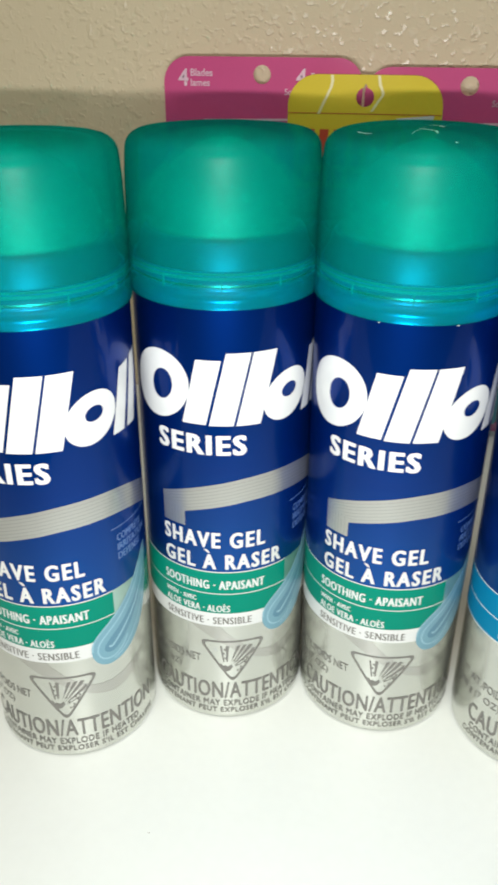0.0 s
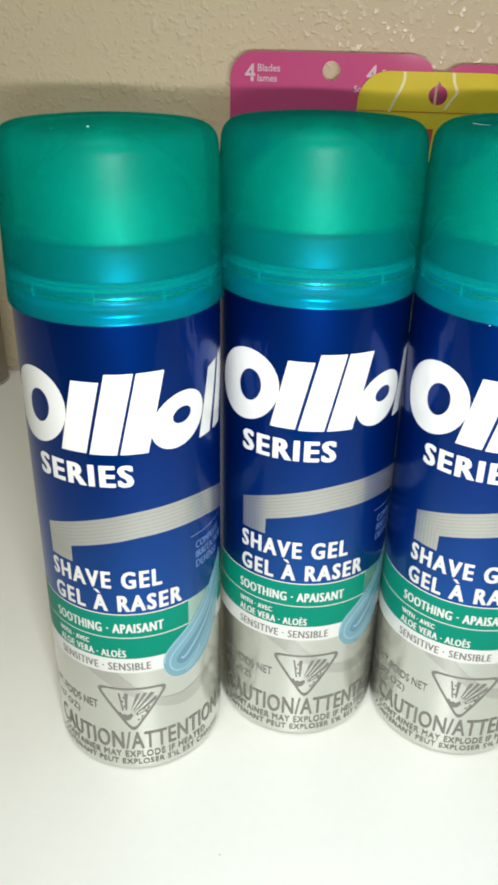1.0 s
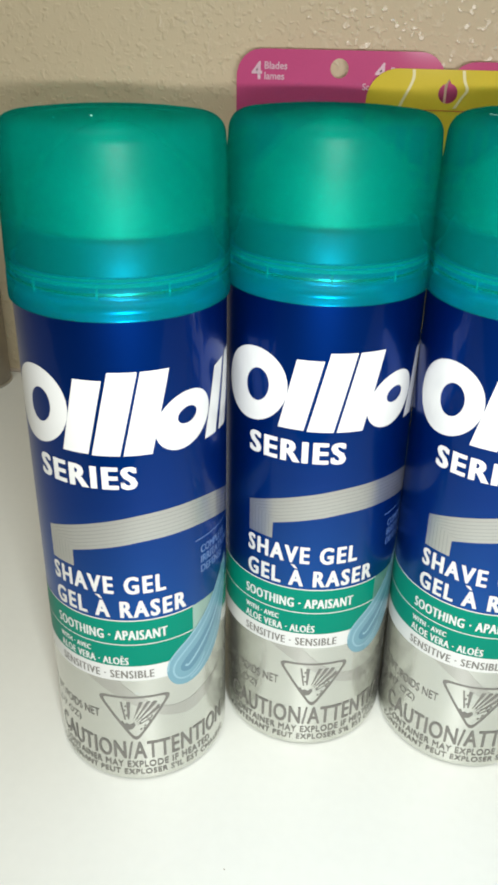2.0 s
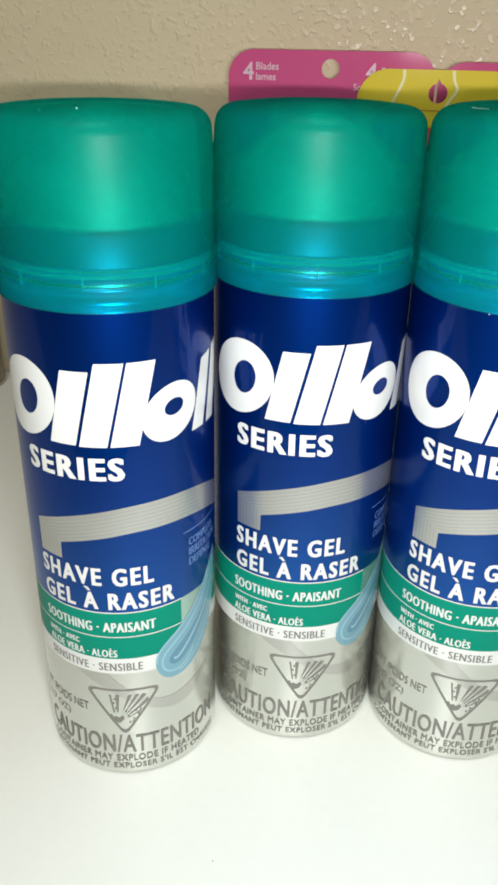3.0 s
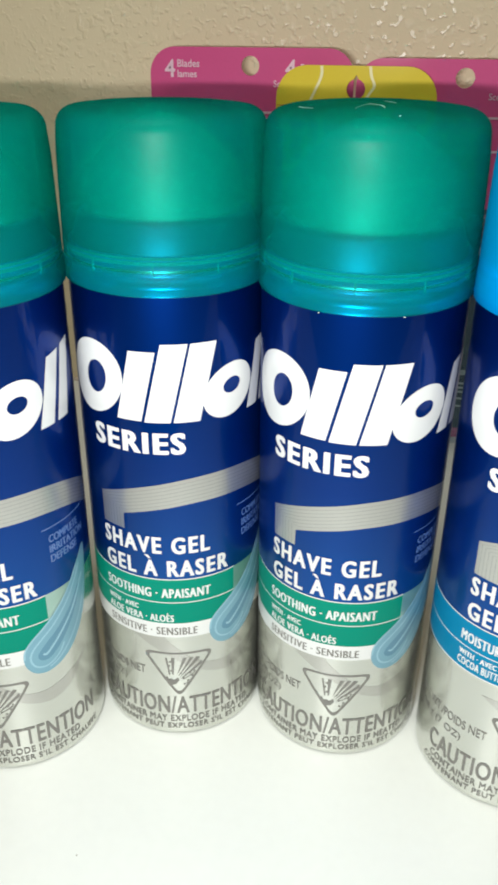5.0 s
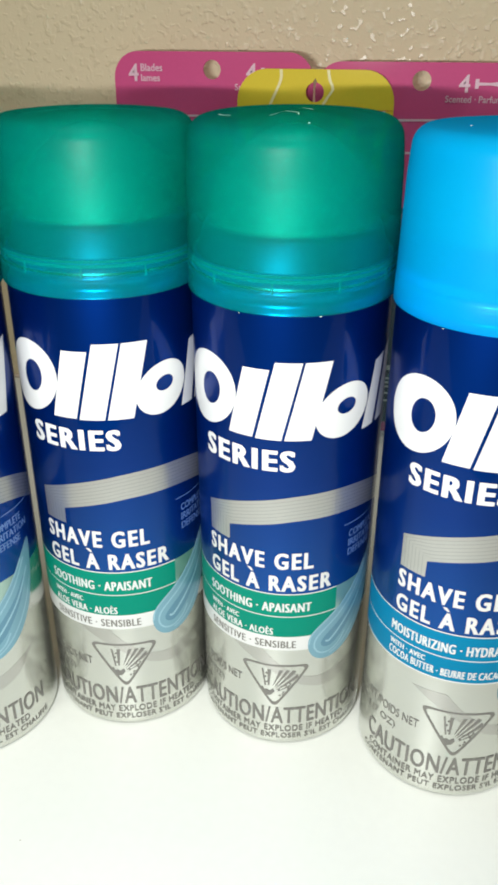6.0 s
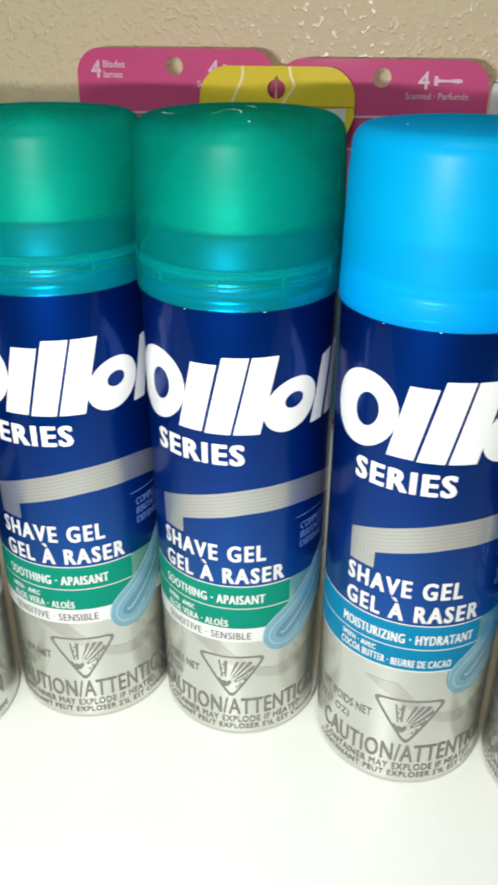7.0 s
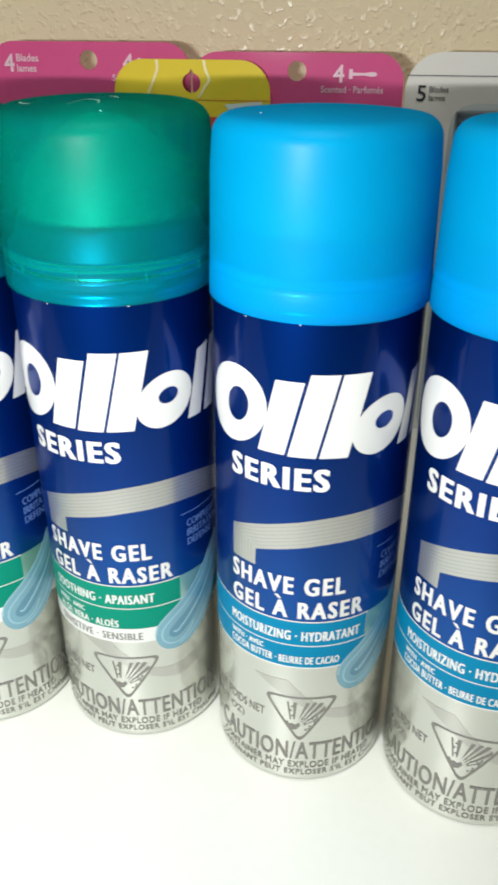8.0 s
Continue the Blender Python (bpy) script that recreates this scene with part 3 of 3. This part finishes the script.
def on_cap(x, y):
    """A point on the cap's top, over its axis-centred place."""
    r = math.hypot(x, y)
    return Vector((x, y, CAP_Z1 + 0.00012 - 0.0005 * (r / 0.018) ** 2 - 0.9 * max(0, r - 0.0185) ** 1.5 * 10))


def scuffs(can, specks, scratches):
    """Dust specks and scratches on one cap's top."""
    for x, y, q in specks:
        c = on_cap(x, y)
        bm = bmesh.new()
        bmesh.ops.create_icosphere(bm, subdivisions=1, radius=q)
        for v in bm.verts:
            v.co = Vector((v.co.x, v.co.y, v.co.z * 0.6)) + c
        part("dust_speck", bm, DUST, can)
    for line in scratches:
        pts = smooth([(x, y) for x, y in line], 4)
        bm = bmesh.new()
        a, b = [bm.verts.new(on_cap(x, y - 0.00016)) for x, y in pts], [bm.verts.new(on_cap(x + 0.00012, y + 0.00016)) for x, y in pts]
        for k in range(len(pts) - 1):
            bm.faces.new((a[k], a[k + 1], b[k + 1], b[k]))
        part("scratch", bm, DUST, can)


MARKS = [([(-0.0059, -0.0187, 0.00022), (0.0018, -0.0170, 0.00024)], []),
         ([(-0.0133, -0.0146, 0.00018)], []),
         ([(0.0085, -0.0163, 0.00020)], [[(-0.0030, -0.0100), (-0.0020, -0.0020), (0.0002, 0.0050), (0.0034, 0.0030)], [(-0.0018, -0.0020), (0.0015, -0.0035), (0.0030, -0.0070)], [(-0.0165, -0.0085), (-0.0145, -0.0105), (-0.0125, -0.0108)]]),
         ([(-0.0120, -0.0125, 0.00018)], []), ([], [])]
# crumbs of plastic left on the moulded edge of two caps
BURRS = {2: (-9, 33), 3: (-25, 4)}


def burrs(can, angles):
    for k, a in enumerate(angles):
        bm = bmesh.new()
        bmesh.ops.create_icosphere(bm, subdivisions=1, radius=0.00008 + 0.00003 * (k % 3))
        c = Vector((0.0273 * math.sin(radians(a)), -0.0273 * math.cos(radians(a)), CAP_Z0 + 0.0001 * (k % 2)))
        for v in bm.verts:
            v.co = Vector((v.co.x * 3.0, v.co.y, v.co.z * 0.8)) + c
        part("burr", bm, DUST, can)


first = {}
made_cans = []
for kind, x, y, turn, lean in CANS:
    m = pose(x, y - 0.024, 0, lean, 0, 0) @ pose(0, 0.024, 0, 0, 0, turn)
    if kind in first:
        made_cans.append(copy_thing(first[kind], m))
    else:
        first[kind] = gel_can(kind, CAP_GREEN if kind == "soothing" else CAP_BLUE, GREEN_LABEL if kind == "soothing" else BLUE_LABEL)
        first[kind].matrix_world = m
        made_cans.append(first[kind])
for can, (specks, scratches) in zip(made_cans, MARKS):
    scuffs(can, specks, scratches)
for k, angles in BURRS.items():
    burrs(made_cans[k], angles)


# ---- the razor packs behind the cans ----
def card_outline(x0, x1, z0, z1, r, n=8):
    pts = [(x0, z0), (x1, z0)]
    pts += [(x1 - r + r * math.cos(math.pi / 2 * k / n), z1 - r + r * math.sin(math.pi / 2 * k / n)) for k in range(n + 1)]
    pts += [(x0 + r - r * math.sin(math.pi / 2 * k / n), z1 - r + r * math.cos(math.pi / 2 * k / n)) for k in range(n + 1)]
    return pts


def card_board(outline, hole, thick=0.0008):
    """A cut board with a hole through it, from an outer outline and the hole's outline."""
    bm = bmesh.new()
    rings = []
    for y in (0, thick):
        o, h = [bm.verts.new((x, y, z)) for x, z in outline], [bm.verts.new((x, y, z)) for x, z in hole]
        edges = [bm.edges.new((r[k - 1], r[k])) for r in (o, h) for k in range(len(r))]
        bmesh.ops.triangle_fill(bm, edges=edges, use_beauty=True)
        rings.append((o, h))
    for a, b in zip(rings[0], rings[1]):
        for k in range(len(a)):
            bm.faces.new((a[k - 1], a[k], b[k], b[k - 1]))
    return bm


def on_card(card, name, bm, material, lift=0.0003):
    for v in bm.verts:
        v.co.y -= lift
    return part(name, bm, material, card)


def razor_icon(x, z, w):
    return flat([[(x, z - 0.16 * w), (x + 0.13 * w, z - 0.16 * w), (x + 0.13 * w, z - 0.05 * w), (x + 0.55 * w, z - 0.04 * w), (x + 0.8 * w, z - 0.075 * w), (x + 0.95 * w, z - 0.06 * w), (x + w, z),
                  (x + 0.95 * w, z + 0.06 * w), (x + 0.8 * w, z + 0.075 * w), (x + 0.55 * w, z + 0.04 * w), (x + 0.13 * w, z + 0.05 * w), (x + 0.13 * w, z + 0.16 * w), (x, z + 0.16 * w)]])


def blister(card, x0, x1, z0, z1, depth, heads, head_material, bevel=0.004):
    """The clear bubble on the card, with the razors that it holds."""
    part("blister", box(bmesh.new(), x0, x1, -depth, -0.0008, z0, z1, bevel), BLISTER, card, "clear plastic bubble", smooth=True)
    step = (x1 - x0) / heads
    for k in range(heads):
        cx = x0 + step * (k + 0.5)
        razor = part("razor", box(bmesh.new(), cx - step * 0.16, cx + step * 0.16, -depth * 0.6, -depth * 0.3, z0 + 0.006, z1 - 0.022, 0.002), head_material, card, "razor in the bubble")
        part("razor_head", box(bmesh.new(), cx - step * 0.42, cx + step * 0.42, -depth * 0.8, -depth * 0.35, z1 - 0.017, z1 - 0.003, 0.0015), RAZOR_DARK, razor)
        for j in range(4):
            z = z1 - 0.0150 + j * 0.0026
            part("blade", box(bmesh.new(), cx - step * 0.38, cx + step * 0.38, -depth * 0.86, -depth * 0.80, z, z + 0.0009), RAZOR_STEEL, razor)


def pink_pack(x, y, top, rz, label):
    card = new("razor_pack")
    card.matrix_world = pose(x, y, 0, 0, 0, rz)
    tagged(card, label, "razor pack", "razor packs by the wall")
    board = card_board(card_outline(-0.0503, 0.0503, 0, top, 0.0125), oval(0, top - 0.0080, 0.0044, 0.0044, 0, 24)[::-1])
    part("card", board, PINK, card, "magenta printed card")
    on_card(card, "digit", fitted(letters("4", 0.02), -0.0428, -0.0376, top - 0.0136, top - 0.0056), PINK_INK)
    on_card(card, "card_text", fitted(letters("Blades", 0.015), -0.0364, -0.0252, top - 0.0090, top - 0.0056), PINK_INK)
    on_card(card, "card_text", fitted(letters("lames", 0.015), -0.0364, -0.0266, top - 0.0136, top - 0.0103), PINK_INK)
    on_card(card, "digit", fitted(letters("4", 0.02), 0.0172, 0.0224, top - 0.0128, top - 0.0050), PINK_INK)
    on_card(card, "razor_icon", razor_icon(0.0246, top - 0.0090, 0.0132), PINK_INK)
    on_card(card, "card_text", fitted(letters("Scented · Parfumés", 0.01), 0.0116, 0.0410, top - 0.0172, top - 0.0142), PINK_INK)
    for z in (0.1665, 0.1515):
        on_card(card, "print_bar", flat([[(-0.030, z), (0.030, z + 0.0012), (0.030, z + 0.0022), (-0.030, z + 0.0010)]]), PINK_INK)
    # dark sheet for the print low on the card and the shade painted over it
    on_card(card, "dark_area", flat([[(-0.042, 0.006), (0.042, 0.006), (0.042, 0.126), (-0.042, 0.126)]]), PANEL, 0.0003)
    for z, h in ((0.103, 0.006), (0.085, 0.004), (0.038, 0.003), (0.0325, 0.0012), (0.0300, 0.0012), (0.0275, 0.0012), (0.0235, 0.0012), (0.0190, 0.0012)):
        on_card(card, "print_bar", flat([[(-0.024, z), (0.024, z), (0.024, z + h), (-0.024, z + h)]]), GREY_CARD, 0.0006)
    blister(card, -0.043, 0.043, 0.004, 0.128, 0.022, 4, RAZOR_TEAL, 0.008)
    return card


pink_pack(-0.0706, 0.4213, 0.1966, 0.0, "magenta carded razor pack standing behind the cans")
pink_pack(0.0312, 0.4205, 0.1929, 0.0, "magenta carded razor pack beside a pale grey one")


def yellow_pack():
    card = new("razor_pack")
    card.matrix_world = pose(-0.0187, 0.4150, 0, 0, 0, 0)
    tagged(card, "yellow carded razor pack in front of magenta ones", "razor pack", "razor packs by the wall")
    top = 0.1896
    onion = [(0.0044 * math.cos(a), top - 0.0101 + 0.0044 * math.sin(a) + (0.0018 if abs(a - math.pi / 2) < 0.05 else 0)) for a in (2 * math.pi * k / 24 for k in range(24))]
    outline = [(-0.0335, 0), (0.0335, 0), (0.0340, 0.158), (0.0379, 0.167)] + card_outline(-0.0379, 0.0379, 0, top, 0.0145)[2:] + [(-0.0379, 0.167), (-0.0340, 0.158)]
    part("card", card_board(outline, onion[::-1]), YELLOW, card, "yellow printed card")
    for pts in ([(-0.0165, top - 0.0002), (-0.0166, top - 0.005), (-0.0205, top - 0.0135), (-0.0225, top - 0.018)], [(0.0062, top - 0.0002), (0.0070, top - 0.0045), (0.0086, top - 0.0085), (0.0064, top - 0.0120), (0.0036, top - 0.0165)]):
        on_card(card, "pale_streak", flat([[(xa - 0.0007, za), (xa + 0.0007, za), (xb + 0.0007, zb), (xb - 0.0007, zb)] for (xa, za), (xb, zb) in zip(smooth(pts, 4), smooth(pts, 4)[1:])]), YELLOW_PALE)
    on_card(card, "fold_line", flat([[(-0.0375, top - 0.0178), (0.0375, top - 0.0178), (0.0375, top - 0.0175), (-0.0375, top - 0.0175)]]), RED_INK, 0.0002)
    on_card(card, "pale_panel", flat([[(0.016, top - 0.0195), (0.026, top - 0.0185), (0.034, top - 0.0178), (0.034, top - 0.024), (0.022, top - 0.027)]]), WHITE)
    for z0, z1, spans in ((0.1475, 0.1645, ((-0.031, -0.025), (-0.0225, -0.018), (-0.0155, -0.0085), (-0.0055, -0.0015), (0.0020, 0.0042), (0.0055, 0.0115), (0.0140, 0.0180), (0.0205, 0.029))), (0.139, 0.1445, ((-0.028, -0.020), (-0.017, -0.010), (-0.007, -0.001), (0.003, 0.010), (0.013, 0.020), (0.022, 0.028)))):
        for a, b in spans:
            on_card(card, "print_bar", flat([[(a, z0), (b, z0), (b + 0.001, z1), (a + 0.001, z1)]]), RED_INK)
    # even dark sheet across the middle of the card
    on_card(card, "dark_area", flat([[(-0.031, 0.088), (0.031, 0.088), (0.031, 0.136), (-0.031, 0.136)]]), PANEL, 0.0003)
    blister(card, -0.032, 0.032, 0.004, 0.138, 0.020, 3, YELLOW, 0.008)


yellow_pack()


def grey_pack():
    card = new("razor_pack")
    card.matrix_world = pose(0.1335, 0.4213, 0, 0, 0, 0)
    tagged(card, "pale grey carded razor pack with clear bubble", "razor pack", "razor packs by the wall")
    top = 0.1937
    part("card", card_board(card_outline(-0.0510, 0.0510, 0, top, 0.0165), oval(0, top - 0.0085, 0.0044, 0.0044, 0, 24)[::-1]), GREY_CARD, card, "pale grey printed card")
    on_card(card, "fold_line", flat([[(-0.0505, top - 0.0102), (0.0505, top - 0.0102), (0.0505, top - 0.0098), (-0.0505, top - 0.0098)]]), BLACK_INK)
    on_card(card, "digit", fitted(letters("5", 0.01), -0.0455, -0.0412, top - 0.0212, top - 0.0142), BLACK_INK)
    on_card(card, "card_text", fitted(letters("Blades", 0.0), -0.0398, -0.0310, top - 0.0172, top - 0.0146), BLACK_INK)
    on_card(card, "card_text", fitted(letters("lames", 0.0), -0.0398, -0.0322, top - 0.0208, top - 0.0182), BLACK_INK)
    blister(card, -0.0300, 0.0300, 0.004, top - 0.021, 0.022, 2, RAZOR_TEAL, 0.010)
    for k in range(9):
        z = 0.132 - k * 0.0026
        on_card(card, "print_bar", flat([[(-0.042, z), (-0.033 - 0.002 * (k % 3), z), (-0.033 - 0.002 * (k % 3), z + 0.0014), (-0.042, z + 0.0014)]]), BLACK_INK)


grey_pack()


def crumb(x, y, size):
    bm = bmesh.new()
    bmesh.ops.create_icosphere(bm, subdivisions=1, radius=size)
    for v in bm.verts:
        v.co *= random.uniform(0.7, 1.3)
        v.co.z = v.co.z * 0.6 + size * 0.5
    ob = new("crumb", mesh_of("crumb", bm, JAR))
    ob.matrix_world = pose(x, y, 0)
    tagged(ob, "tiny dark crumb lying on the white counter", "crumb")


crumb(-0.0637, 0.1353, 0.00022)
